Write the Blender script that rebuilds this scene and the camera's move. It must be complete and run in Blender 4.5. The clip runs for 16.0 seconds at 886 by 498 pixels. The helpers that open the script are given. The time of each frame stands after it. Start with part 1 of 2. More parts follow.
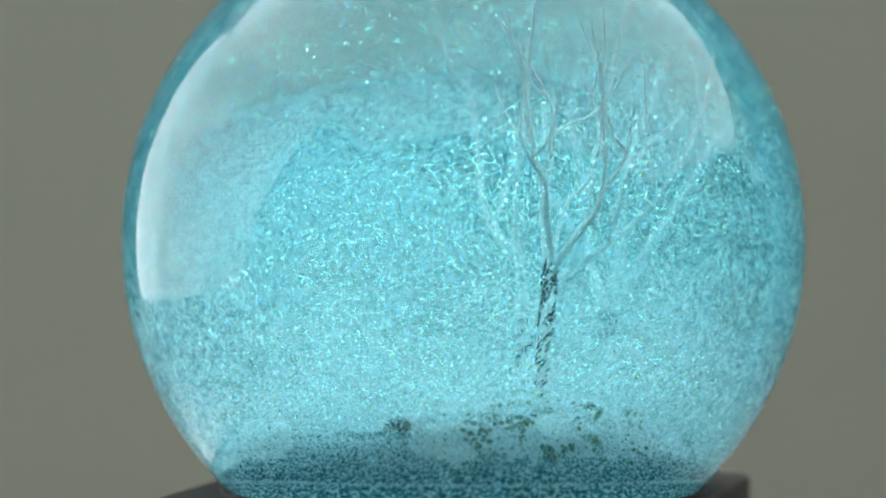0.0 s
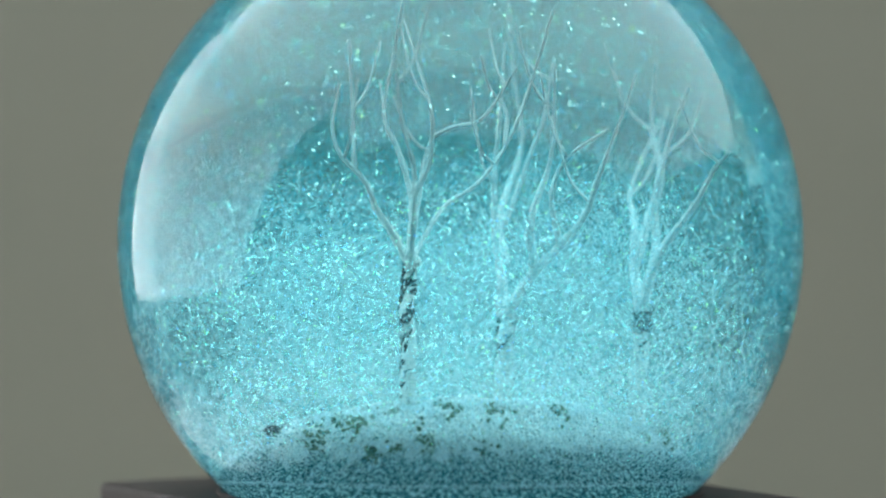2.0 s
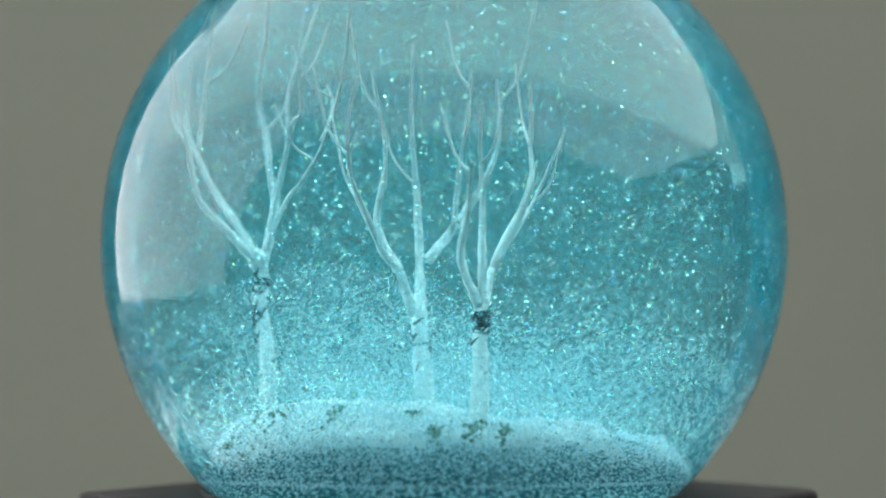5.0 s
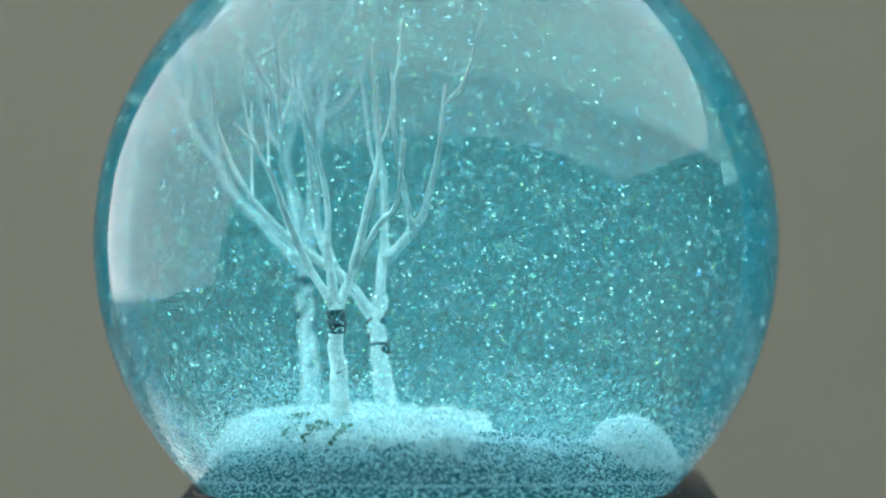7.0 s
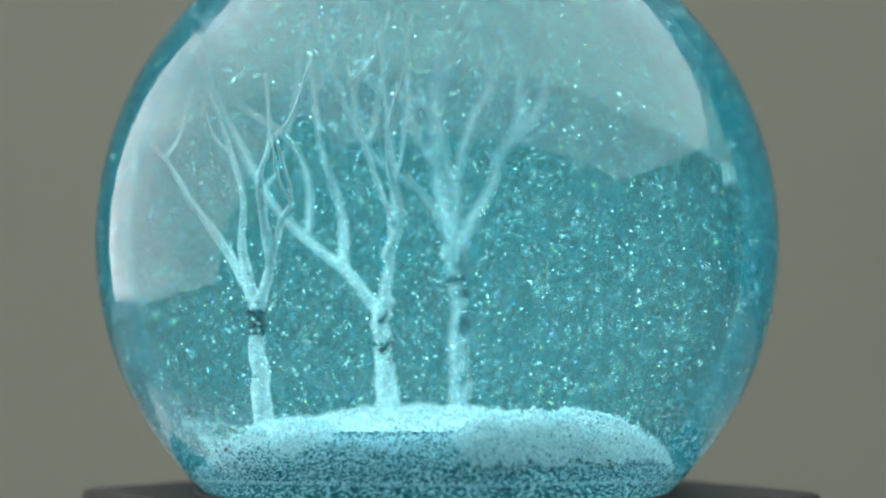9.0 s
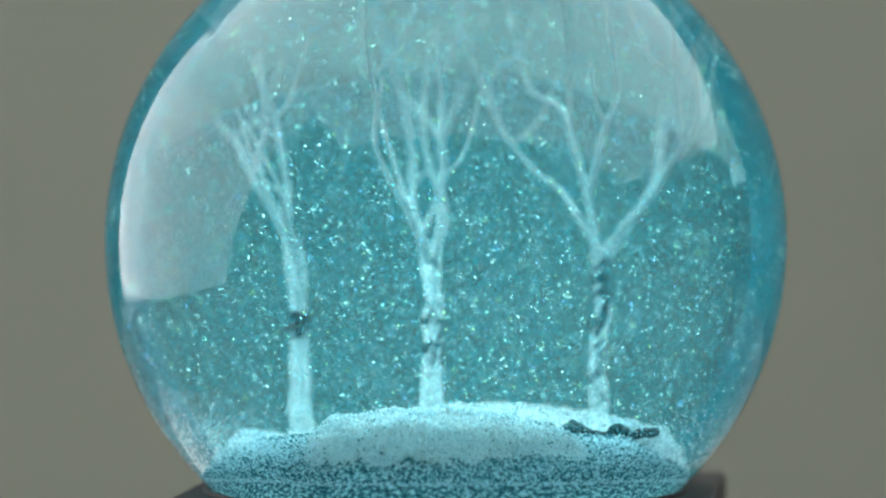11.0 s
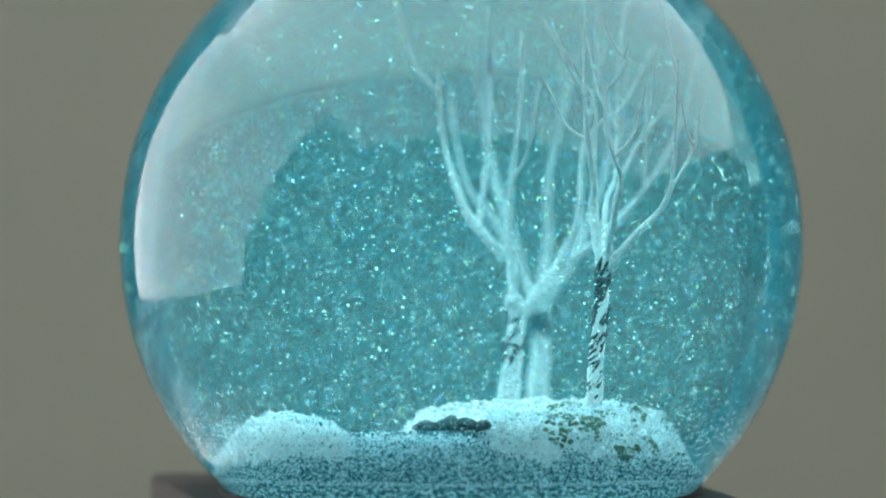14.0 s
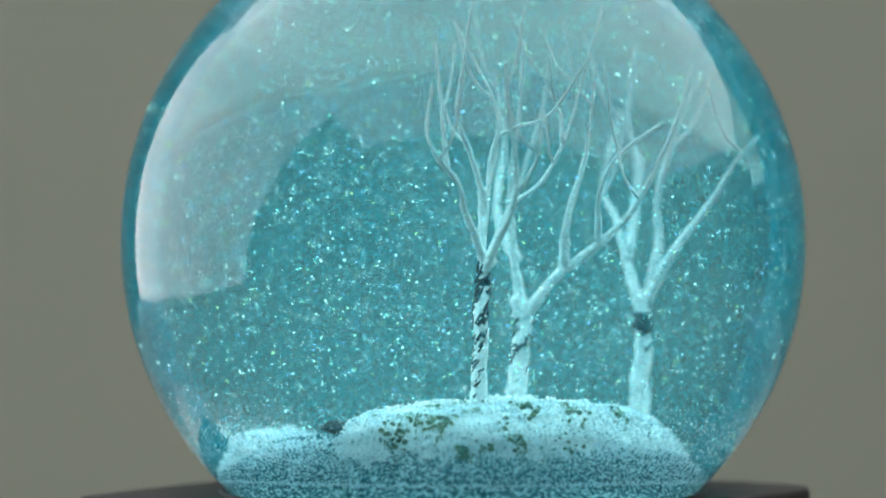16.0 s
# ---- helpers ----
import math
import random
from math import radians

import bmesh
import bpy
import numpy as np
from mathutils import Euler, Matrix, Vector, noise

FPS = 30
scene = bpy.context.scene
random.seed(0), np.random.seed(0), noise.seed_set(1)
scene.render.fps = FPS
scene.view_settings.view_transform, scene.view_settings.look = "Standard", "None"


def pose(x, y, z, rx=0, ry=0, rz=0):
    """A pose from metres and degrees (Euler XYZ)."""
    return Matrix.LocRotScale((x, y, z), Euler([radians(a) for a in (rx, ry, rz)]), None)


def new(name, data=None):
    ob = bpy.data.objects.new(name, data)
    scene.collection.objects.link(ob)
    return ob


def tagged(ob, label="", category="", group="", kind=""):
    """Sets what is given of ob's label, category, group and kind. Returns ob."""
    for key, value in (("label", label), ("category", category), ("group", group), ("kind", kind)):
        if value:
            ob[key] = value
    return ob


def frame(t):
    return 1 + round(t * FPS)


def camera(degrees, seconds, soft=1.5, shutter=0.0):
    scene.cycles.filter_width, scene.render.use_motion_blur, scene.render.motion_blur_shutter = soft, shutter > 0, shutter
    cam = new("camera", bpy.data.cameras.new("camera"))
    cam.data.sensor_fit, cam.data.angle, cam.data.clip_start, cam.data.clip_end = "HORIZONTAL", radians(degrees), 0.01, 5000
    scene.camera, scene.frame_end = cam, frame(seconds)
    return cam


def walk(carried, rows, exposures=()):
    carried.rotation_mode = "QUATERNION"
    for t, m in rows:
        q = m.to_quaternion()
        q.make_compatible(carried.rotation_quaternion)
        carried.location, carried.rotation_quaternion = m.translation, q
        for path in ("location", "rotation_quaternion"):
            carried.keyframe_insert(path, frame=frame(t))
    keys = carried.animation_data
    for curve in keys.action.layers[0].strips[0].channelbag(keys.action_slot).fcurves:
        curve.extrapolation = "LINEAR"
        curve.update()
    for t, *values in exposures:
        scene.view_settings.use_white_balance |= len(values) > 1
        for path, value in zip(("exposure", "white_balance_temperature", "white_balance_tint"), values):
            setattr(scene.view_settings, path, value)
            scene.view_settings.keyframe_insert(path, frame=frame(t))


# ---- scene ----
# ---------------------------------------------------------------- measures
R = 0.05                      # radius of the glass ball
SPIN = 0.4183                 # radians a second, clockwise from above
BASE_H = 0.046                # height of the square base
TABLE_Z = 0.75
PLATE_H = 0.012               # turntable plate
FOOT_Z = TABLE_Z + PLATE_H    # the base stands here
ZC = BASE_H + 0.7315 * R      # ball's centre above the base's foot
CEN = Vector((0.0412 * math.cos(0.1508) * R, 0.0412 * math.sin(0.1508) * R, 0))   # ball's centre off the turning axis
EYE_Z = FOOT_Z + ZC

# ---------------------------------------------------------------- camera
cam = camera(12.766, 16.0, soft=1.9)
cam.data.dof.use_dof, cam.data.dof.focus_distance, cam.data.dof.aperture_fstop = True, 0.560, 10.0
VIEW = pose(-0.0189 * R, -11.5945 * R, EYE_Z + 0.3156 * R, 90 - 1.667, 0, 0)
walk(cam, [(0.0, VIEW), (16.0, VIEW)])

# ---------------------------------------------------------------- world and exposure
world = bpy.data.worlds.new("sky")
scene.world = world
world.use_nodes = True
wn = world.node_tree
sky = wn.nodes.new("ShaderNodeTexSky")
sky.sky_type, sky.sun_disc, sky.sun_elevation, sky.sun_rotation = "NISHITA", False, radians(35), radians(250)
wn.links.new(sky.outputs[0], wn.nodes["Background"].inputs[0])
wn.nodes["Background"].inputs[1].default_value = 0.1
scene.view_settings.exposure = 0.0


# ---------------------------------------------------------------- materials
def material(name):
    m = bpy.data.materials.new(name)
    m.use_nodes = True
    return m, m.node_tree.nodes, m.node_tree.links, m.node_tree.nodes["Principled BSDF"]


def ramp(nodes, links, fac, stops):
    r = nodes.new("ShaderNodeValToRGB")
    while len(r.color_ramp.elements) < len(stops):
        r.color_ramp.elements.new(0.5)
    for e, (p, c) in zip(r.color_ramp.elements, stops):
        e.position, e.color = p, (*c, 1)
    links.new(fac, r.inputs[0])
    return r.outputs[0]


def noise_tex(nodes, links, scale, detail=4, coord="Object"):
    tc = nodes.new("ShaderNodeTexCoord")
    n = nodes.new("ShaderNodeTexNoise")
    n.inputs["Scale"].default_value, n.inputs["Detail"].default_value = scale, detail
    links.new(tc.outputs[coord], n.inputs["Vector"])
    return n.outputs["Fac"]


def bump(nodes, links, height, bsdf, strength, distance):
    b = nodes.new("ShaderNodeBump")
    b.inputs["Strength"].default_value, b.inputs["Distance"].default_value = strength, distance
    links.new(height, b.inputs["Height"])
    links.new(b.outputs[0], bsdf.inputs["Normal"])


def grained(name, stops, scale, rough=0.6, bump_scale=None, strength=0.3, distance=0.0005, metal=0.0):
    m, n, l, p = material(name)
    l.new(ramp(n, l, noise_tex(n, l, scale), stops), p.inputs["Base Color"])
    p.inputs["Roughness"].default_value, p.inputs["Metallic"].default_value = rough, metal
    bump(n, l, noise_tex(n, l, bump_scale or scale * 4), p, strength, distance)
    return m


def lit(name, colour, strength):
    m, n, l, p = material(name)
    p.inputs["Base Color"].default_value = (*colour, 1)
    p.inputs["Emission Color"].default_value = (*colour, 1)
    p.inputs["Emission Strength"].default_value = strength
    return m


def make_liquid_glass():
    """Glass ball filled with teal liquid: clear refraction, a little cloudiness, a glossy skin."""
    m, n, l, p = material("tinted_liquid_glass")
    n.remove(p)
    out = n["Material Output"]
    refr = n.new("ShaderNodeBsdfRefraction")
    refr.inputs["Color"].default_value, refr.inputs["IOR"].default_value = (*LIQUID_TINT, 1), 1.32
    refr.inputs["Roughness"].default_value = 0.0
    dif, tra, mist = n.new("ShaderNodeBsdfDiffuse"), n.new("ShaderNodeBsdfTranslucent"), n.new("ShaderNodeMixShader")
    for node in (dif, tra):
        node.inputs["Color"].default_value = (*LIQUID_MIST, 1)
    mist.inputs[0].default_value = 0.5
    l.new(dif.outputs[0], mist.inputs[1])
    l.new(tra.outputs[0], mist.inputs[2])
    body = n.new("ShaderNodeMixShader")
    body.inputs[0].default_value = MIST_SHARE
    l.new(refr.outputs[0], body.inputs[1])
    l.new(mist.outputs[0], body.inputs[2])
    fres, gloss, skin = n.new("ShaderNodeFresnel"), n.new("ShaderNodeBsdfGlossy"), n.new("ShaderNodeMixShader")
    fres.inputs["IOR"].default_value = 1.47
    gloss.inputs["Roughness"].default_value = 0.05
    curve = n.new("ShaderNodeMath")
    curve.operation, curve.inputs[1].default_value = "POWER", 1.32
    l.new(fres.outputs[0], curve.inputs[0])
    l.new(curve.outputs[0], skin.inputs[0])
    l.new(body.outputs[0], skin.inputs[1])
    l.new(gloss.outputs[0], skin.inputs[2])
    l.new(skin.outputs[0], out.inputs["Surface"])
    return m


LIQUID_TINT = (0.63, 0.935, 0.98)
LIQUID_MIST = (0.010, 0.25, 0.345)
MIST_SHARE = 0.06
LIQUID = make_liquid_glass()


def make_flake():
    """Iridescent film glitter: half-clear, each flake with a hue of its own."""
    m, n, l, p = material("iridescent_film")
    geo = n.new("ShaderNodeNewGeometry")
    col = ramp(n, l, geo.outputs["Random Per Island"], [(0.0, (0.20, 0.38, 0.40)), (0.22, (0.40, 0.60, 0.62)), (0.30, (1.0, 0.97, 0.90)), (0.62, (1.0, 0.93, 0.82)), (0.72, (0.40, 0.6, 1.0)),
                                                     (0.84, (1.0, 0.92, 0.35)), (0.93, (0.5, 0.98, 0.85)), (1.0, (1.0, 0.88, 0.8))])
    l.new(col, p.inputs["Base Color"])
    p.inputs["Roughness"].default_value, p.inputs["Metallic"].default_value = 0.15, 0.9
    return m


FLAKE = make_flake()


def make_film(name, colour):
    """Fine suspended film dust that lets light through; also the specks of depth haze."""
    m, n, l, p = material(name)
    n.remove(p)
    dif, tra, mix = n.new("ShaderNodeBsdfDiffuse"), n.new("ShaderNodeBsdfTranslucent"), n.new("ShaderNodeMixShader")
    geo = n.new("ShaderNodeNewGeometry")
    col = ramp(n, l, geo.outputs["Random Per Island"], [(0.0, tuple(0.75 * c for c in colour)), (1.0, colour)])
    for node in (dif, tra):
        l.new(col, node.inputs["Color"])
    l.new(dif.outputs[0], mix.inputs[1])
    l.new(tra.outputs[0], mix.inputs[2])
    l.new(mix.outputs[0], n["Material Output"].inputs["Surface"])
    return m


DUST = make_film("pale_film_dust", (0.50, 0.76, 0.82))
PALE_FILM = make_film("pale_film_flakes", (0.78, 0.90, 0.95))
DEPTH_HAZE = make_film("teal_depth_haze", (0.020, 0.36, 0.45))
DARK_FILM = make_film("dark_film_flakes", (0.05, 0.20, 0.25))
SNOW = grained("packed_snow", [(0.3, (0.74, 0.76, 0.77)), (0.45, (0.86, 0.87, 0.87)), (0.6, (0.93, 0.93, 0.93))], 420, 0.7, 1600, 0.9, 0.0010)
BED = grained("settled_glitter_bed", [(0.38, (0.02, 0.10, 0.125)), (0.50, (0.10, 0.29, 0.34)), (0.60, (0.66, 0.82, 0.85))], 1500, 0.45, 1200, 0.8, 0.0008)
MOSS = grained("dark_moss", [(0.35, (0.05, 0.09, 0.055)), (0.65, (0.19, 0.26, 0.16))], 900, 0.9, 2000, 0.9, 0.0006)
ROCK = grained("dark_bank_stone", [(0.35, (0.006, 0.010, 0.013)), (0.65, (0.03, 0.045, 0.05))], 500, 0.8, 900, 0.8, 0.0008)
BARK_DARK = grained("black_wire", [(0.4, (0.006, 0.007, 0.01)), (0.65, (0.03, 0.035, 0.04))], 1500, 0.6, 2500, 0.7, 0.0003)


def make_frost():
    """White coat on wire; dimmer light higher up is put into the colour as grey."""
    m, n, l, p = material("white_wire_greyed_upward")
    coat = ramp(n, l, noise_tex(n, l, 700), [(0.3, (0.50, 0.53, 0.54)), (0.6, (0.72, 0.74, 0.74))])
    # greyer tone for the higher branches, blended in by height
    upper = ramp(n, l, noise_tex(n, l, 900), [(0.3, (0.20, 0.22, 0.22)), (0.6, (0.35, 0.37, 0.37))])
    tc, sep, fade, mix = n.new("ShaderNodeTexCoord"), n.new("ShaderNodeSeparateXYZ"), n.new("ShaderNodeMapRange"), n.new("ShaderNodeMix")
    l.new(tc.outputs["Object"], sep.inputs[0])
    l.new(sep.outputs["Z"], fade.inputs["Value"])
    fade.inputs["From Min"].default_value, fade.inputs["From Max"].default_value = ZC - 0.06 * R, ZC + 0.38 * R
    mix.data_type = "RGBA"
    l.new(fade.outputs[0], mix.inputs["Factor"])
    l.new(coat, mix.inputs[6])
    l.new(upper, mix.inputs[7])
    l.new(mix.outputs[2], p.inputs["Base Color"])
    p.inputs["Roughness"].default_value = 0.65
    bump(n, l, noise_tex(n, l, 1800), p, 0.8, 0.0006)
    return m


FROST = make_frost()
BLACK_LACQUER = grained("black_lacquered_wood", [(0.3, (0.006, 0.006, 0.006)), (0.7, (0.011, 0.010, 0.010))], 40, 0.6, 300, 0.1, 0.0002)
BLACK_LACQUER.node_tree.nodes["Principled BSDF"].inputs["Specular IOR Level"].default_value = 0.08
GREY_WALL = grained("grey_painted_wall", [(0.3, (0.066, 0.074, 0.061)), (0.7, (0.073, 0.081, 0.067))], 3, 0.85, 160, 0.15, 0.001)
WHITE_PAINT = grained("white_painted_plaster", [(0.3, (0.74, 0.74, 0.72)), (0.7, (0.82, 0.82, 0.8))], 4, 0.8, 120, 0.15, 0.001)
DARK_WALL = grained("dark_painted_wall", [(0.3, (0.03, 0.034, 0.034)), (0.7, (0.045, 0.048, 0.047))], 3, 0.9, 100, 0.15, 0.001)
DARK_CLOTH = grained("dark_curtain_cloth", [(0.3, (0.02, 0.023, 0.024)), (0.7, (0.035, 0.038, 0.04))], 60, 0.95, 700, 0.3, 0.001)
FLOOR_WOOD = grained("brown_floor_wood", [(0.3, (0.10, 0.07, 0.045)), (0.7, (0.2, 0.14, 0.09))], 8, 0.5, 90, 0.1, 0.001)
TABLE_WOOD = grained("dark_table_wood", [(0.3, (0.05, 0.04, 0.032)), (0.7, (0.10, 0.08, 0.06))], 12, 0.5, 150, 0.15, 0.0005)
PALE_CARD = grained("pale_grey_card", [(0.3, (0.42, 0.42, 0.41)), (0.7, (0.50, 0.50, 0.49))], 30, 0.8, 600, 0.1, 0.0002)
PLATE_GREY = grained("grey_turntable_plastic", [(0.3, (0.05, 0.05, 0.05)), (0.7, (0.07, 0.07, 0.07))], 50, 0.5, 400, 0.1, 0.0002)


def clouded(m):
    """Uneven cloud cover in the sky outside."""
    n, l = m.node_tree.nodes, m.node_tree.links
    l.new(ramp(n, l, noise_tex(n, l, 1.6, 3), [(0.35, (0.58, 0.60, 0.62)), (0.62, (1.0, 0.97, 0.93))]), n["Principled BSDF"].inputs["Emission Color"])
    return m


DAYLIGHT = lit("daylit_overcast_sky", (1.0, 0.98, 0.96), 5.6)
clouded(DAYLIGHT)
CEILING_GLOW = lit("glowing_ceiling_sheet", (0.97, 1.0, 0.985), 4.9)


# ---------------------------------------------------------------- mesh helpers
def link_mesh(name, me, mat, parent=None, label=""):
    me.materials.append(mat)
    ob = new(name, me)
    ob.parent = parent
    if label:
        tagged(ob, label)
    return ob


def part(name, bm, mat, parent=None, label="", smooth=True):
    me = bpy.data.meshes.new(name)
    bm.normal_update()
    bm.to_mesh(me)
    bm.free()
    for f in me.polygons:
        f.use_smooth = smooth
    return link_mesh(name, me, mat, parent, label)


def thing(name, m, label, category, group="", kind=""):
    ob = new(name)
    ob.empty_display_size = 0.01
    ob.matrix_basis = m
    return tagged(ob, label, category, group, kind)


def box(x0, y0, z0, x1, y1, z1, bevel=0.0, segments=2):
    bm = bmesh.new()
    bmesh.ops.create_cube(bm, size=1)
    for v in bm.verts:
        v.co = Vector((x0 + (v.co.x + .5) * (x1 - x0), y0 + (v.co.y + .5) * (y1 - y0), z0 + (v.co.z + .5) * (z1 - z0)))
    if bevel:
        bmesh.ops.bevel(bm, geom=bm.edges[:], offset=bevel, segments=segments, profile=0.5, affect="EDGES")
    return bm


def lathe(profile, steps=96, centre=(0, 0)):
    """A turned solid from (radius, height) pairs, closed where the radius is 0."""
    bm = bmesh.new()
    rings = []
    for r, z in profile:
        if r < 1e-9:
            rings.append([bm.verts.new((centre[0], centre[1], z))])
        else:
            rings.append([bm.verts.new((centre[0] + r * math.cos(2 * math.pi * k / steps), centre[1] + r * math.sin(2 * math.pi * k / steps), z)) for k in range(steps)])
    for a, b in zip(rings, rings[1:]):
        for k in range(steps):
            q = (k + 1) % steps
            if len(a) == 1 and len(b) > 1:
                bm.faces.new((a[0], b[q], b[k]))
            elif len(b) == 1 and len(a) > 1:
                bm.faces.new((a[k], a[q], b[0]))
            elif len(a) > 1:
                bm.faces.new((a[k], a[q], b[q], b[k]))
    bmesh.ops.recalc_face_normals(bm, faces=bm.faces[:])
    return bm


def smooth_path(points, per=6):
    """A Catmull-Rom curve through the points."""
    p = [Vector(q) for q in points]
    p = [p[0] * 2 - p[1], *p, p[-1] * 2 - p[-2]]
    out = []
    for i in range(1, len(p) - 2):
        a, b, c, d = p[i - 1:i + 3]
        for k in range(per):
            t = k / per
            out.append(0.5 * (2 * b + (c - a) * t + (2 * a - 5 * b + 4 * c - d) * t * t + (3 * b - a - 3 * c + d) * t ** 3))
    return out + [p[-2]]


def tube(bm, path, r0, r1, sides=8, lump=0.0, rnd=None, bend=1.0):
    """A tapered tube along the path, lumpy by the share lump."""
    rings, n = [], len(path)
    for i, c in enumerate(path):
        way = (path[min(i + 1, n - 1)] - path[max(i - 1, 0)]).normalized()
        side = way.cross(Vector((0.31, 0.95, 0.05))).normalized()
        up = way.cross(side)
        r = r1 + (r0 - r1) * (1 - i / (n - 1)) ** bend
        ring = []
        for k in range(sides):
            a = 2 * math.pi * k / sides
            rr = r * (1 + (rnd.uniform(-lump, lump) if rnd else 0))
            ring.append(bm.verts.new(c + side * (rr * math.cos(a)) + up * (rr * math.sin(a))))
        rings.append(ring)
    for a, b in zip(rings, rings[1:]):
        for k in range(sides):
            q = (k + 1) % sides
            bm.faces.new((a[k], a[q], b[q], b[k]))
    bm.faces.new(rings[0][::-1])
    bm.faces.new(rings[-1])


def local(x, y, z):
    """Ball radii from the ball's level and the turning axis, in metres above the base's foot."""
    return Vector((x * R, y * R, ZC + z * R))


# ---------------------------------------------------------------- the room
X0, X1, Y0, Y1 = -2.1, 5.7, -2.6, 3.4
ZT = EYE_Z + 1.9              # ceiling


def slab(name, x0, y0, z0, x1, y1, z1, mat, label, category):
    ob = part(name, box(x0, y0, z0, x1, y1, z1), mat, smooth=False)
    return tagged(ob, label, category, kind="structure")


def make_room():
    slab("floor", X0 - .2, Y0 - .2, -0.1, X1 + .2, Y1 + .2, 0, FLOOR_WOOD, "brown wooden floor of the room", "floor")
    slab("ceiling", X0 - .2, Y0 - .2, ZT + 0.03, X1 + .2, Y1 + .2, ZT + 0.15, WHITE_PAINT, "white plaster ceiling above the table", "ceiling")
    slab("wall_north", X0 - .2, Y1, 0, X1 + .2, Y1 + .2, ZT + 0.03, GREY_WALL, "plain grey painted wall behind the globe", "wall")
    slab("wall_south", X0 - .2, Y0 - .2, 0, X1 + .2, Y0, ZT + 0.03, DARK_WALL, "plain dark painted wall", "wall")
    slab("wall_east", X1, Y0, 0, X1 + .2, Y1, ZT + 0.03, GREY_WALL, "plain grey painted side wall", "wall")
    sill, head, w0, w1 = EYE_Z - 0.5, EYE_Z + 1.9, -1.6, 2.7
    slab("wall_west", X0 - .1, Y0, 0, X0, Y1, sill, WHITE_PAINT, "white plaster wall below the window", "wall")
    slab("wall_west_pier", X0 - .1, Y0, sill, X0, w0, head - .014, WHITE_PAINT, "white plaster beside the window", "wall")
    slab("wall_west_jamb", X0 - .1, w1, sill, X0, Y1, head - .014, GREY_WALL, "grey painted wall beside the window", "wall")
    slab("backdrop", X0 - .9, w0 - .6, sill - .4, X0 - .85, w1 + 1.2, head + 2.2, DAYLIGHT, "bright overcast sky outside the window", "sky")
    win = thing("window_1", pose(X0 - 0.05, 0, 0), "wide white framed window in the side wall", "window", kind="structure")
    part("window_frame", box(-.04, w0, sill, .04, w1, sill + .05), WHITE_PAINT, win, smooth=False)
    for y in (w0 + .03, w1 - .03):
        part("window_stile", box(-.035, y - .03, sill + .05, .035, y + .03, head - .014), WHITE_PAINT, win, smooth=False)
    # glowing sheet added under the ceiling to give its brightness; no fitting hangs there
    glow = thing("ceiling_glow", pose(0, 0, ZT), "added glowing sheet standing in for the bright ceiling", "ceiling light")
    part("glow_sheet", box(X0 - .12, Y0 + .02, -0.012, X1 - .15, Y1 - 1.2, 0.0), CEILING_GLOW, glow, "added white glowing sheet", smooth=False)
    part("frame", box(X0 - .12, Y0 + .01, 0.0, X1 - .1, Y1 - 1.15, 0.028), WHITE_PAINT, glow, smooth=False)


def make_curtain():
    """A dark curtain drawn slantwise over the window's end."""
    bm = bmesh.new()
    rows, cols = 24, 60
    grid = []
    for i in range(rows + 1):
        h = i / rows
        z = EYE_Z - 0.7 + h * 2.57
        edge = -0.40 - 0.95 * max(0, min(1, (z - EYE_Z + 0.5) / 2.4)) ** 1.15
        line = []
        for j in range(cols + 1):
            s = j / cols
            y = edge + (Y0 + 0.05 - edge) * s
            line.append(bm.verts.new((X0 + 0.16 + 0.04 * math.sin(s * 60 + 2 * h), y, z)))
        grid.append(line)
    for a, b in zip(grid, grid[1:]):
        for j in range(cols):
            bm.faces.new((a[j], a[j + 1], b[j + 1], b[j]))
    bmesh.ops.solidify(bm, geom=bm.faces[:], thickness=0.004)
    cur = thing("curtain", pose(0, 0, 0), "dark heavy curtain drawn aside beside the window", "curtain")
    part("cloth", bm, DARK_CLOTH, cur)
    rod = bmesh.new()
    tube(rod, [Vector((X0 + .16, Y0 + .02, EYE_Z + 1.86)), Vector((X0 + .16, -1.2, EYE_Z + 1.86))], .012, .012, 12)
    part("rod", rod, BLACK_LACQUER, cur)


def make_table():
    t = thing("table", pose(0, 0, 0, rz=-17.4), "dark wooden table carrying the turntable", "table")
    part("tabletop", box(-.455, -.9, TABLE_Z - .035, .9, .44, TABLE_Z, .006), TABLE_WOOD, t)
    for x in (-.395, .84):
        for y in (-.84, .38):
            part("leg", box(x - .03, y - .03, 0, x + .03, y + .03, TABLE_Z - .036, .004), TABLE_WOOD, t)


# ---------------------------------------------------------------- the snow globe
def valley(x, y):
    back = min(1, max(0, (0.4 - y) / 0.8))
    half = 0.080 + 0.080 * back
    return math.exp(-((x + 0.225 + 0.06 * back) / half) ** 8)


def bed_height(r):
    """Height of the settled glitter under and round the snow, in ball radii."""
    if r < .44:
        return -.470
    k = (r - .44) / .22
    return -.470 - .11 * k - .108 * k ** 3


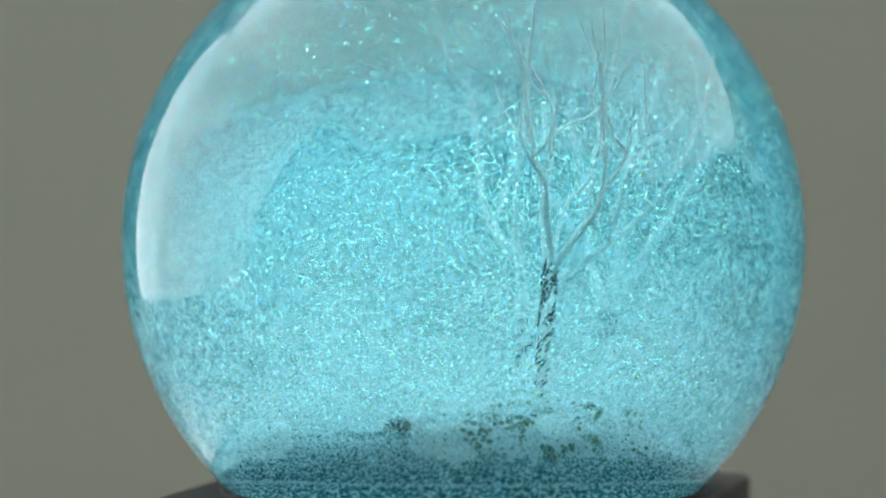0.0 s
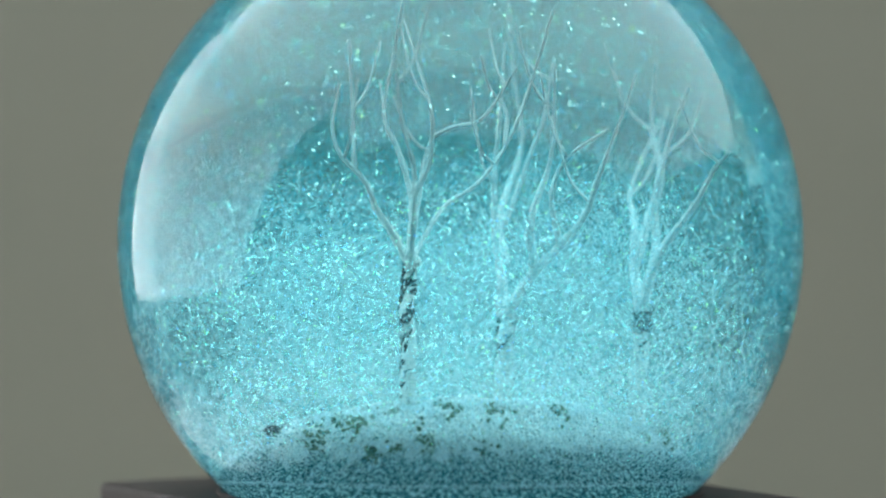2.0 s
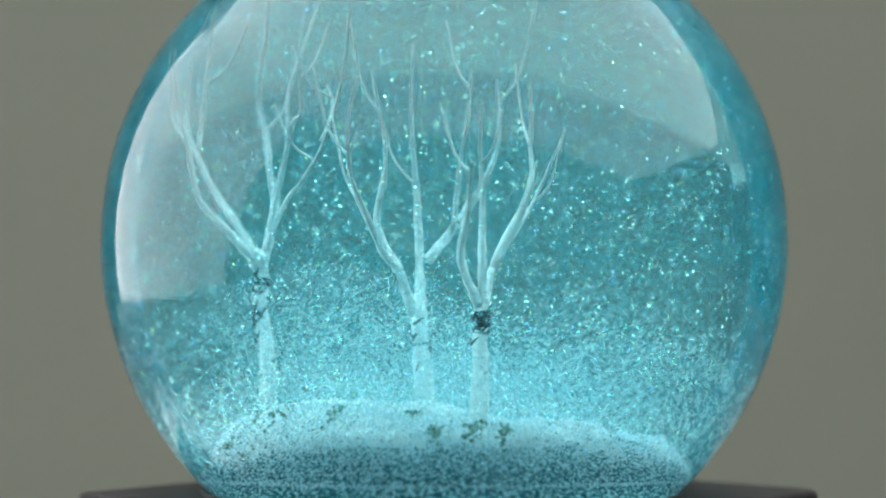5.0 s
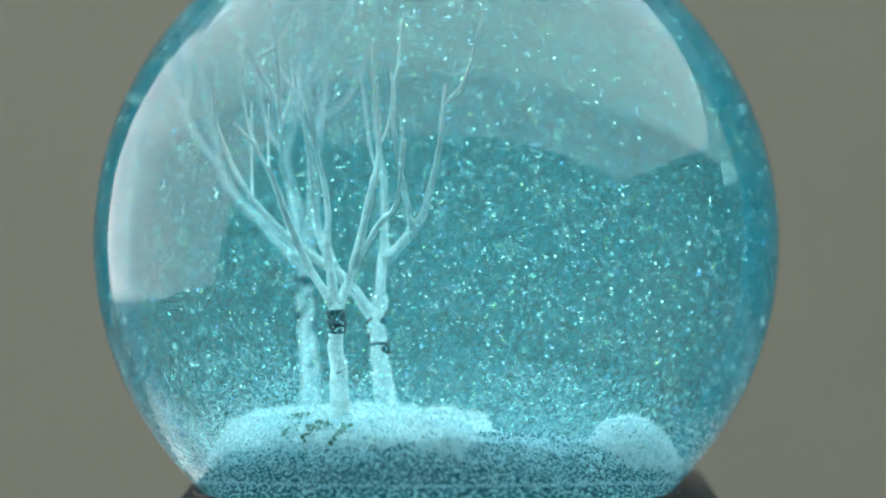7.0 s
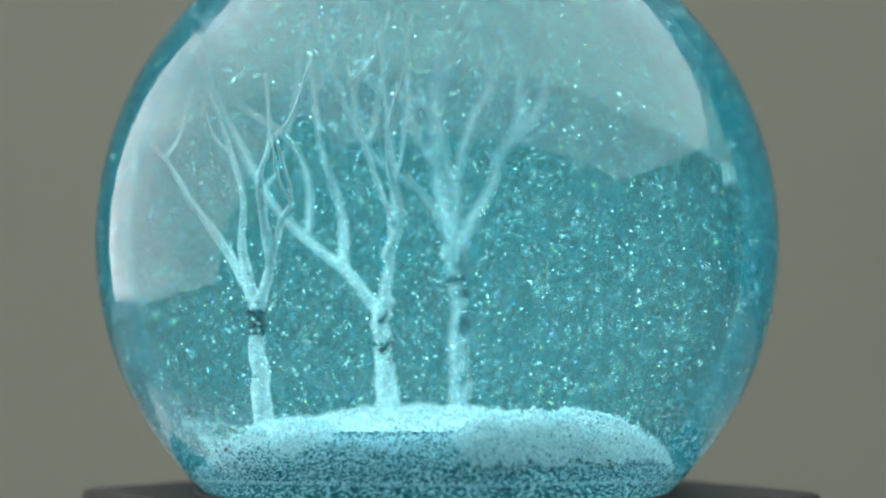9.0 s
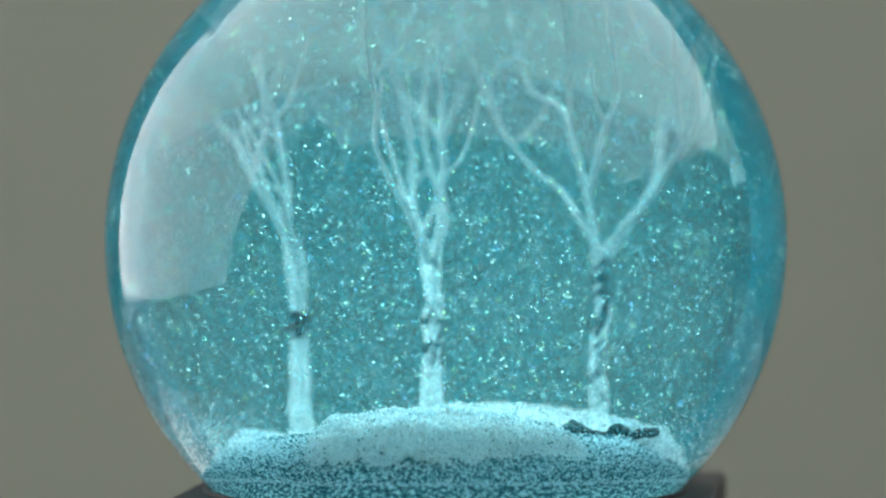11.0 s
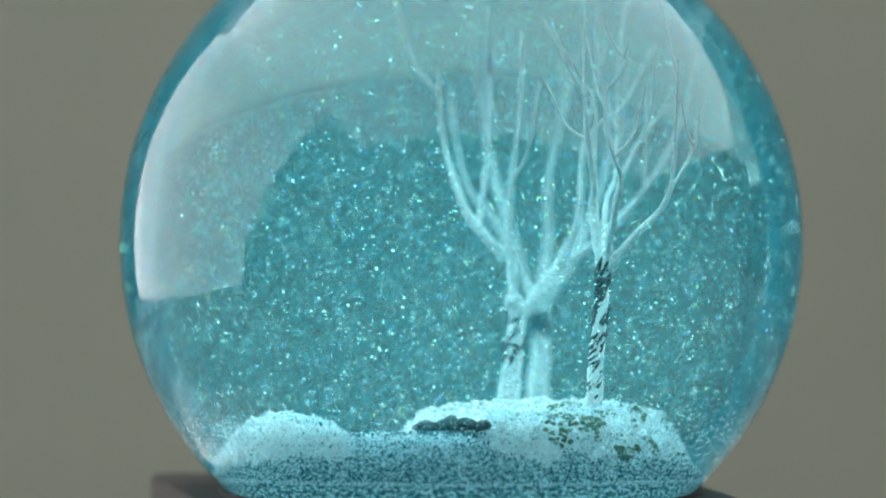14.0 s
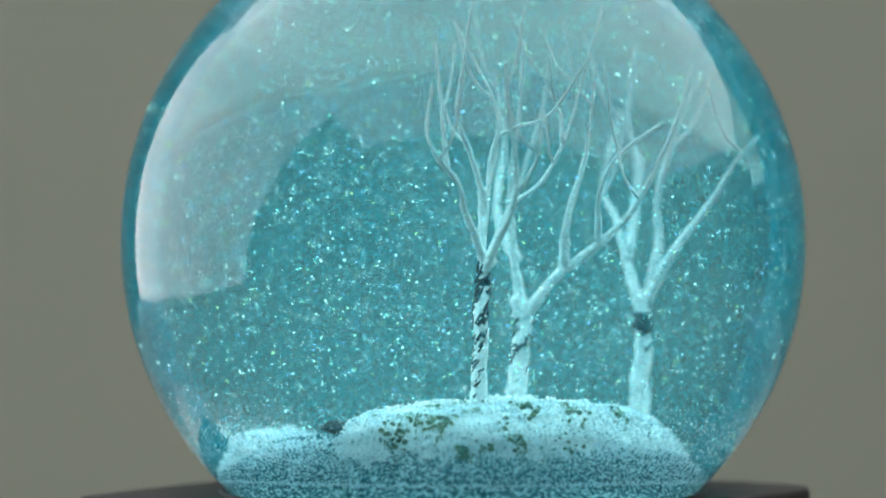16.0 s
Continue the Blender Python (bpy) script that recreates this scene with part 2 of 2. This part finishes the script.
def ground(x, y):
    """Height of the snow island, in ball radii."""
    d = math.hypot((x - .155) * (1.0 if x > .155 else .68), y + .11)
    main = max(-0.366 - 0.115 * (d / .5) ** 1.9, -0.434)
    lump = -0.51 + 0.098 * math.exp(-(((x + .39) / (.11 if x > -.39 else .26)) ** 2 + (abs(y - .10) / .40) ** 3))
    main -= .085 * min(1, max(0, y / .28)) * min(1, max(0, (.06 - x) / .16))
    z = max(main, lump) if x > -.26 else lump
    v = valley(x, y)
    z = z * (1 - v) + v * (-0.53 + 0.045 * math.exp(-((y - .36) / .1) ** 2))
    z += 0.013 * noise.noise((x * 9, y * 9, 1.7)) + 0.010 * noise.noise((x * 26, y * 26, 4.1)) + 0.006 * noise.noise((x * 60, y * 60, 2.2))
    edge = max(0.0, (math.hypot(x + .025, y + .012) - 0.462 - 0.035 * noise.noise((x * 8, y * 8, 9)) - 0.025 * noise.noise((x * 31, y * 31, 3))) / 0.09)
    return max(z - 0.115 * edge ** 1.5, -0.64)


def make_island(globe):
    bm = bmesh.new()
    rings, steps, grid = 60, 180, []
    for i in range(1, rings + 1):
        r = 0.585 * i / rings
        grid.append([bm.verts.new(local(CEN.x / R + r * math.cos(a), CEN.y / R + r * math.sin(a), ground(r * math.cos(a), r * math.sin(a))))
                     for a in (2 * math.pi * k / steps for k in range(steps))])
    top = bm.verts.new(local(CEN.x / R, CEN.y / R, ground(0, 0)))
    for k in range(steps):
        bm.faces.new((top, grid[0][k], grid[0][(k + 1) % steps]))
    for a, b in zip(grid, grid[1:]):
        for k in range(steps):
            q = (k + 1) % steps
            bm.faces.new((a[k], b[k], b[q], a[q]))
    return part("snow_mound", bm, SNOW, globe, "white snow mound with a shallow path through it")


def make_bed(globe):
    """Settled glitter: the floor of the path, and the skirt from the mound's rim down to the base."""
    bm, steps, grid = bmesh.new(), 132, []
    rnd = random.Random(5)
    for r in (.02, .10, .18, .26, .33, .39, .44, .47, .50, .53, .56, .585, .61, .63, .645, .664, .680):
        ring = []
        for k in range(steps):
            a = 2 * math.pi * k / steps
            q = r + (rnd.uniform(-.006, .006) if r < .65 else 0)
            h = max(-.7295, bed_height(r) + .006 * noise.noise((q * 14 * math.cos(a), q * 14 * math.sin(a), 5)))
            ring.append(bm.verts.new(local(CEN.x / R + q * math.cos(a), CEN.y / R + q * math.sin(a), h)))
        grid.append(ring)
    for a, b in zip(grid, grid[1:]):
        for k in range(steps):
            q = (k + 1) % steps
            bm.faces.new((a[k], b[k], b[q], a[q]))
    bm.faces.new(grid[0])
    return part("glitter_bed", bm, BED, globe, "speckled dark teal settled glitter")


def flake_mesh(name, centres, sizes, rnd):
    """Many small four-cornered film flakes in one mesh."""
    n = len(centres)
    a = rnd.normal(size=(n, 3))
    a /= np.linalg.norm(a, axis=1, keepdims=True)
    b = np.cross(a, rnd.normal(size=(n, 3)))
    b /= np.linalg.norm(b, axis=1, keepdims=True)
    s = sizes[:, None]
    asp = rnd.uniform(0.8, 1.0, (n, 1))
    co = np.stack([centres + a * s, centres + b * s * asp, centres - a * s, centres - b * s * asp], 1).reshape(-1, 3)
    me = bpy.data.meshes.new(name)
    me.vertices.add(4 * n)
    me.vertices.foreach_set("co", co.ravel())
    me.loops.add(4 * n)
    me.loops.foreach_set("vertex_index", np.arange(4 * n))
    me.polygons.add(n)
    me.polygons.foreach_set("loop_start", np.arange(0, 4 * n, 4))
    me.update(calc_edges=True)
    return me


def make_settled(globe, rnd):
    """Glitter lying on the mound's flanks and round its foot."""
    n = 48000
    ang, r = rnd.uniform(0, 2 * math.pi, n), np.sqrt(rnd.uniform(.38 ** 2, .650 ** 2, n))
    snow = np.array([ground(q * math.cos(t), q * math.sin(t)) for q, t in zip(r, ang)])
    bed = np.array([bed_height(q) for q in r])
    z = np.maximum(snow, bed) + rnd.uniform(.001, .012, n)
    c = np.stack([CEN.x + R * r * np.cos(ang), CEN.y + R * r * np.sin(ang), ZC + R * z], 1)
    pale = rnd.uniform(0, 1, n) < np.where(snow > bed, np.clip(1.0 - 1.0 * (r - .43), .93, 1), np.where(r < .46, .35, np.clip(.86 - 2.8 * (r - .47), .44, .86)))
    for name, pick, mat, label in (("settled_glitter", pale, PALE_FILM, "pale settled glitter flakes"), ("settled_dark_glitter", ~pale, DARK_FILM, "dark teal settled glitter flakes")):
        q = c[pick]
        tagged(link_mesh(name, flake_mesh(name, q, rnd.uniform(.0022, .0052, len(q)) * R, rnd), mat, globe), label, kind="stuff")


def make_grains(globe, rnd):
    """Loose snow grains over the whole mound."""
    n = 22000
    ang, r = rnd.uniform(0, 2 * math.pi, n), 0.60 * np.sqrt(rnd.uniform(0, 1, n))
    z = np.array([ground(q * math.cos(t), q * math.sin(t)) for q, t in zip(r, ang)]) + rnd.uniform(0, .007, n)
    c = np.stack([CEN.x + R * r * np.cos(ang), CEN.y + R * r * np.sin(ang), ZC + R * z], 1)
    tagged(link_mesh("snow_grains", flake_mesh("snow_grains", c, rnd.uniform(.003, .0075, n) * R, rnd), SNOW, globe), "loose white snow grains", kind="stuff")


def clump(bm, c, size, rnd, flat=0.55, fine=2):
    """A small uneven lump."""
    made = bmesh.ops.create_icosphere(bm, subdivisions=fine, radius=1)["verts"]
    k = rnd.uniform(0, 99)
    for v in made:
        d = v.co.normalized()
        v.co = c + Vector((d.x, d.y, d.z * flat)) * size * (1 + 0.45 * noise.noise(d * 2.3 + Vector((k, 0, 0))))


def make_moss(globe, rnd):
    spots = [(.08, -.51), (.10, -.44), (.18, -.46), (.24, -.40), (.30, -.46), (.36, -.40), (.20, -.30), (.41, .30), (.45, .22), (.36, .36), (.33, -.30),
             (.42, -.22), (.14, -.36), (.46, -.05), (.40, .12), (.26, -.50), (.48, -.30), (.02, -.42)]
    for x, y in spots:
        bm = bmesh.new()
        wide = rnd.uniform(.009, .024)
        for _ in range(rnd.randrange(40, 70)):
            px, py = x + rnd.gauss(0, wide), y + rnd.gauss(0, wide * .7)
            clump(bm, local(px, py, ground(px - CEN.x / R, py - CEN.y / R) + .003), rnd.uniform(.004, .0095) * R, rnd, .9, 1)
        part("moss_clump", bm, MOSS, globe, "dark green moss clump in the snow")


def make_bank(globe, rnd):
    """Dark stones along the path's edge, half under the snow."""
    # near-black, so the stones also draw the dark undercut below the snow's edge
    for i in range(15):
        y = -.46 + i * .027
        x = -.112 + .006 * i / 14 + rnd.uniform(-.014, .010)
        bm = bmesh.new()
        clump(bm, local(x, y, -.448 + .022 * i / 14 + rnd.uniform(-.006, .006)), rnd.uniform(.012, .027) * R, rnd, rnd.uniform(.4, .75))
        part("bank_stone", bm, ROCK, globe, "dark stone at the edge of the path")


# limb bends, fork to tip, in ball radii, placed to fit the camera's view
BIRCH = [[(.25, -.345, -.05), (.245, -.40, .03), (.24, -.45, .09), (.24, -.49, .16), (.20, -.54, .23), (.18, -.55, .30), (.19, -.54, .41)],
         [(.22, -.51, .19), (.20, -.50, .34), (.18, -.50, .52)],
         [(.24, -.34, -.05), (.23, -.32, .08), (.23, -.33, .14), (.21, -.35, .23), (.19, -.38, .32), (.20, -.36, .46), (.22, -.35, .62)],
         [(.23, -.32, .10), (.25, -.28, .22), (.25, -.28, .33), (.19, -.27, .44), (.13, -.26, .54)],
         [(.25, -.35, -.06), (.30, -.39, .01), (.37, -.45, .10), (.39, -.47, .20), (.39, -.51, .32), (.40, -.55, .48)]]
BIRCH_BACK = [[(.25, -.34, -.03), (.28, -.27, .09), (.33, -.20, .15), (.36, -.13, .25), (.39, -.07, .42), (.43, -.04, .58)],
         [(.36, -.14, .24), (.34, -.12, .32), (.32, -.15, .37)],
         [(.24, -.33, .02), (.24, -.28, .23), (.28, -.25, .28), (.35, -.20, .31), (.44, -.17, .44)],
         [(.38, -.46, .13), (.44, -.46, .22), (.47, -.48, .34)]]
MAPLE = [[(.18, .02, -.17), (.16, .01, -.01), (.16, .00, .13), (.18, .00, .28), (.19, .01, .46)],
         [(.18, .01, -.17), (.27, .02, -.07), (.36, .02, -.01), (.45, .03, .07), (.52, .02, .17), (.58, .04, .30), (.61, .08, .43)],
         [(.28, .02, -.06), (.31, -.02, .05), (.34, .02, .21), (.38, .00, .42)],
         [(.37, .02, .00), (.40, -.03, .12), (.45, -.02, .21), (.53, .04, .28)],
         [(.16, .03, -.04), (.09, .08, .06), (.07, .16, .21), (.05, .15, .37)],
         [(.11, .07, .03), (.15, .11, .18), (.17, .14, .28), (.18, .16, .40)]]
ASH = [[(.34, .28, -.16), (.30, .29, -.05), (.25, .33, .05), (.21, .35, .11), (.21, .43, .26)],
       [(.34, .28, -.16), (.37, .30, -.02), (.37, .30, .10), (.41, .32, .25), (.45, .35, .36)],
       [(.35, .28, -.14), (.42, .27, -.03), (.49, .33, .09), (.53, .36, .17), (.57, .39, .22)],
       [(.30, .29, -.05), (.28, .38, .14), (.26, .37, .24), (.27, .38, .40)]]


def make_tree(globe, trunk, limbs, thick, twig_seed, label, bands, marks):
    rnd = random.Random(twig_seed)
    tree = new("tree")
    tree.parent = globe
    tagged(tree, label)
    bm = bmesh.new()
    stem = smooth_path([local(*p) for p in trunk], 24)
    stem = [q + Vector((noise.noise((0, twig_seed, i * .07)), noise.noise((7, twig_seed, i * .07)), 0)) * .008 * R for i, q in enumerate(stem)]
    tube(bm, stem, thick * 1.45 * R, thick * 0.92 * R, 12, 0.05, rnd, 1.6)
    part("trunk", bm, FROST, tree, "white coated trunk")
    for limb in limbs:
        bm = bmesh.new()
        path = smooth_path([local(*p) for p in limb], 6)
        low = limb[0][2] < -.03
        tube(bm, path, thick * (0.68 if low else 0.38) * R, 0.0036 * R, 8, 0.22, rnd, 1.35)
        for _ in range(1):                       # fine twigs that rise beside the limb
            i = rnd.randrange(len(path) // 2, len(path) - 2)
            a, s = rnd.uniform(0, 6.28), path[i]
            out = Vector((math.cos(a), math.sin(a), 0)) * R
            h = rnd.uniform(.12, .24)
            tip = s + out * .10 + Vector((0, 0, h * R))
            if (tip - Vector((CEN.x, CEN.y, ZC))).length < .88 * R:
                tube(bm, smooth_path([s, s + out * .055 + Vector((0, 0, .3 * h * R)), tip], 5), .0042 * R, .0026 * R, 6, 0.08, rnd)
        part("branch", bm, FROST, tree)
    joint = bmesh.new()
    for _ in range(4):
        clump(joint, stem[-1] + Vector((rnd.gauss(0, .3), rnd.gauss(0, .3), rnd.uniform(-.6, .9))) * thick * R, thick * rnd.uniform(.6, .95) * R, rnd, 1.0)
    part("joint", joint, FROST, tree)
    # bare black wire showing through the coat
    base = stem
    for i0, i1 in bands:
        bm = bmesh.new()
        seg = base[int(i0 * (len(base) - 1)):int(i1 * (len(base) - 1)) + 1]
        tube(bm, seg, thick * 1.04 * R, thick * 1.16 * R, 12, 0.22, rnd)
        part("bare_wire_band", bm, BARK_DARK, tree, "black bare band")
    bm = bmesh.new()
    for _ in range(marks):                       # slanted dark flecks winding up the trunk
        k = rnd.random() ** 0.7
        c = base[int(k * (len(base) - 1))]
        a, reach = rnd.gauss(4.2, 1.3), rnd.uniform(.3, .75)
        rise = rnd.uniform(.006, .016)
        arc = [c + Vector((math.cos(a + d * reach), math.sin(a + d * reach), 0)) * thick * 1.0 * R + Vector((0, 0, d * rise * R)) for d in (-1, -.35, .35, 1)]
        tube(bm, arc, .0055 * R * rnd.uniform(.5, 1.3), .0022 * R, 5)
    part("bark_marks", bm, BARK_DARK, tree, "black flecks winding up the trunk")
    return tree


def make_globe():
    rnd = random.Random(11)
    globe = thing("snow_globe", pose(0, 0, FOOT_Z), "glass snow globe of teal liquid on a square black base", "snow globe")
    half = 1.1065 / math.sqrt(2) * R
    bm = bmesh.new()
    bmesh.ops.create_cube(bm, size=1)
    for v in bm.verts:
        v.co = Vector((v.co.x * 2 * half, v.co.y * 2 * half, (v.co.z + .5) * BASE_H))
    bmesh.ops.rotate(bm, verts=bm.verts[:], cent=(0, 0, 0), matrix=Matrix.Rotation(0.5665 - math.pi / 4, 3, "Z"))
    bmesh.ops.bevel(bm, geom=[e for e in bm.edges if abs(e.verts[0].co.z - e.verts[1].co.z) > .01], offset=.0025, segments=4, profile=.5, affect="EDGES")
    bmesh.ops.bevel(bm, geom=[e for e in bm.edges if min(v.co.z for v in e.verts) > BASE_H - 1e-5], offset=.0009, segments=3, profile=.5, affect="EDGES")
    part("base", bm, BLACK_LACQUER, globe, "black lacquered square base", smooth=False)
    collar = lathe([(.690 * R, BASE_H), (.712 * R, BASE_H), (.714 * R, BASE_H + .004 * R), (.708 * R, BASE_H + .010 * R), (.698 * R, BASE_H + .010 * R), (.690 * R, BASE_H)], 96, (CEN.x, CEN.y))
    part("collar", collar, BLACK_LACQUER, globe, "thin black collar")
    prof = []
    for k in range(97):
        a = -math.asin(.742) + (math.pi / 2 + math.asin(.742)) * k / 96
        prof.append((R * math.cos(a) if k < 96 else 0.0, ZC + R * math.sin(a)))
    ball = part("glass_ball", lathe([(0, ZC - .742 * R), *prof], 160, (CEN.x, CEN.y)), LIQUID, globe, "clear glass ball of pale teal liquid")
    ball.visible_shadow = False
    make_island(globe)
    make_bed(globe)
    make_settled(globe, np.random.default_rng(3))
    make_grains(globe, np.random.default_rng(6))
    make_bank(globe, rnd)
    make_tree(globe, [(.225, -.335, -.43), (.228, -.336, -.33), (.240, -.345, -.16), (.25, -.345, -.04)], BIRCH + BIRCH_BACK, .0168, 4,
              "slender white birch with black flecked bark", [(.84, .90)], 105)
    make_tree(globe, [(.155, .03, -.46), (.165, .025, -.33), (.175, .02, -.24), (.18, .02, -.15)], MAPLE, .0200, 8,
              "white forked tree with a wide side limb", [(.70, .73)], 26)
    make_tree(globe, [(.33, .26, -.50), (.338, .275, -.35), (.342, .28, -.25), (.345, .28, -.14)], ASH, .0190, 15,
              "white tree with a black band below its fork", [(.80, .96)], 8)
    make_moss(globe, rnd)
    return globe


def make_card():
    # added out of view, so that the ball reflects a pale patch low down
    c = thing("card", pose(-.124, .052, TABLE_Z, rz=16), "plain pale grey card added on the dark table for the ball to reflect", "card")
    part("sheet", box(-.035, -.10, 0.0005, .065, .10, .0015, .0003, 1), PALE_CARD, c, smooth=False)


def make_turntable():
    t = thing("turntable", pose(0, 0, TABLE_Z), "round grey turntable under the globe", "turntable")
    part("plate", lathe([(0, .004), (.07, .004), (.0715, .006), (.0715, PLATE_H - .001), (.070, PLATE_H), (0, PLATE_H)], 96), PLATE_GREY, t)
    part("foot", lathe([(0, 0), (.03, 0), (.03, .004), (0, .004)], 64), PLATE_GREY, t)
    return t


# ---------------------------------------------------------------- glitter adrift in the liquid
def ball_points(rnd, n, ax, az):
    """Points spread evenly through a spheroid."""
    d = rnd.normal(size=(n, 3))
    d /= np.linalg.norm(d, axis=1, keepdims=True)
    return d * (rnd.uniform(0, 1, (n, 1)) ** (1 / 3)) * np.array([ax, ax, az])


def make_haze():
    """Glitter that stays adrift, and swarms that sink into the bed."""
    rnd = np.random.default_rng(21)
    drifts, hazes = [], []
    for i in range(5):
        p = ball_points(rnd, 9000, .77, .84)
        p = p[p[:, 2] > -.58] if i == 0 else p[p[:, 2] > -.46]
        ob = link_mesh("floating_glitter", flake_mesh("floating_glitter", p * R, rnd.choice([.0011, .0015, .0019, .0024, .0031], len(p), p=[.25, .25, .23, .18, .09]) * R, rnd), FLAKE)
        tagged(ob, "iridescent glitter flakes floating in the liquid", "glitter", "glitter in the liquid", "stuff")
        drifts.append(ob)
    # added teal specks imitate light tinted and scattered over depth in the liquid
    for i in range(3):
        p = ball_points(rnd, 190000, .965, .965)
        p = p[p[:, 2] > -.70]
        ob = link_mesh("depth_haze_specks", flake_mesh("depth_haze_specks", p * R, rnd.uniform(.0010, .0015, len(p)) * R, rnd), DEPTH_HAZE)
        tagged(ob, "fine teal specks standing in for the liquid's haze over depth", "haze", "glitter in the liquid", "stuff")
        hazes.append(ob)
    swarms = []
    p = ball_points(rnd, 420000, .955, .955)
    r = np.hypot(p[:, 0], p[:, 1])
    thin = rnd.uniform(0, 1, len(p)) < np.clip((-.40 - p[:, 2]) / .16, 0, 1)
    p = p[(p[:, 2] > -.73) & (p[:, 2] < -.40) & (r > .62) & thin]
    ob = link_mesh("low_glitter", flake_mesh("low_glitter", p * R, rnd.uniform(.0014, .0030, len(p)) * R, rnd), PALE_FILM)
    tagged(ob, "pale fine glitter hanging low round the snow mound", "glitter", "glitter in the liquid", "stuff")
    drifts.append(ob)
    count, pick = 64, random.Random(9)
    for i in range(count):
        a, q = 2.4 * i, math.sqrt((i + .5) / count)
        z = -.52 + .80 * (((i * 27) % count) / count) ** 1.8
        start = Vector((.80 * q * math.cos(a), .80 * q * math.sin(a), z))
        n = 6500
        # low swarms take the paler film: brighter light low down is put into colour
        ob = link_mesh("sinking_glitter", flake_mesh("sinking_glitter", ball_points(rnd, n, .37, .20) * R, rnd.uniform(.0013, .0029, n) * R, rnd), FLAKE if i % 4 == 0 else PALE_FILM if z < -.12 else DUST)
        tagged(ob, "cloud of fine glitter sinking through the liquid", "glitter", "glitter in the liquid", "stuff")
        swarms.append((ob, start, 2.5 + 5.5 * (z + .52) / .80 + pick.uniform(0, 5.0)))
    return drifts, hazes, swarms


make_room()
make_curtain()
make_table()
make_card()
TURNTABLE = make_turntable()
GLOBE = make_globe()
DRIFTS, HAZES, SWARMS = make_haze()


# ---------------------------------------------------------------- movement
def turn(t):
    return -math.degrees(SPIN * t)


def motions():
    times = [0.5 * k for k in range(33)]
    walk(GLOBE, [(t, pose(0, 0, FOOT_Z, rz=turn(t))) for t in times])
    walk(TURNTABLE, [(t, pose(0, 0, TABLE_Z, rz=turn(t))) for t in times])

    def inside(t):
        return Matrix.Rotation(radians(turn(t)), 3, "Z") @ CEN + Vector((0, 0, EYE_Z))

    for i, ob in enumerate(DRIFTS):
        rows = []
        for t in times:
            c = inside(t)
            lag = (0.0, 9.0, -7.0, 3.0, -3.0, 2.0)[i] * t
            tip = (0.0, 1.1, -0.9, 2.0, 1.5, 0.0)[i] * t
            rows.append((t, pose(c.x, c.y, c.z, tip, 0, turn(t) + lag)))
        walk(ob, rows)
    for i, ob in enumerate(HAZES):
        walk(ob, [(t, Matrix.Translation(inside(t)) @ pose(0, 0, 0, 0, 0, turn(t) + (0.0, 5.0, -4.0)[i] * t)) for t in times])
    for i, (ob, start, end) in enumerate(SWARMS):
        rows = []
        for t in times:
            k = min(1.0, t / end)
            s = Matrix.Rotation(radians(turn(t) + 4 * t), 3, "Z") @ Vector((start.x * (1 - k * k * .6), start.y * (1 - k * k * .6), 0))
            z = start.z + (-.80 - start.z) * k
            flat = math.sqrt(max(0, (.95 - .17) ** 2 - z * z)) if abs(z) < .78 else 0
            far = max(0.02, flat - .25)
            if s.length > far:
                s *= far / s.length
            c = inside(t) + Vector((s.x, s.y, z)) * R
            rows.append((t, pose(c.x, c.y, c.z, 0, 0, turn(t) + 5 * t)))
        walk(ob, rows)


motions()
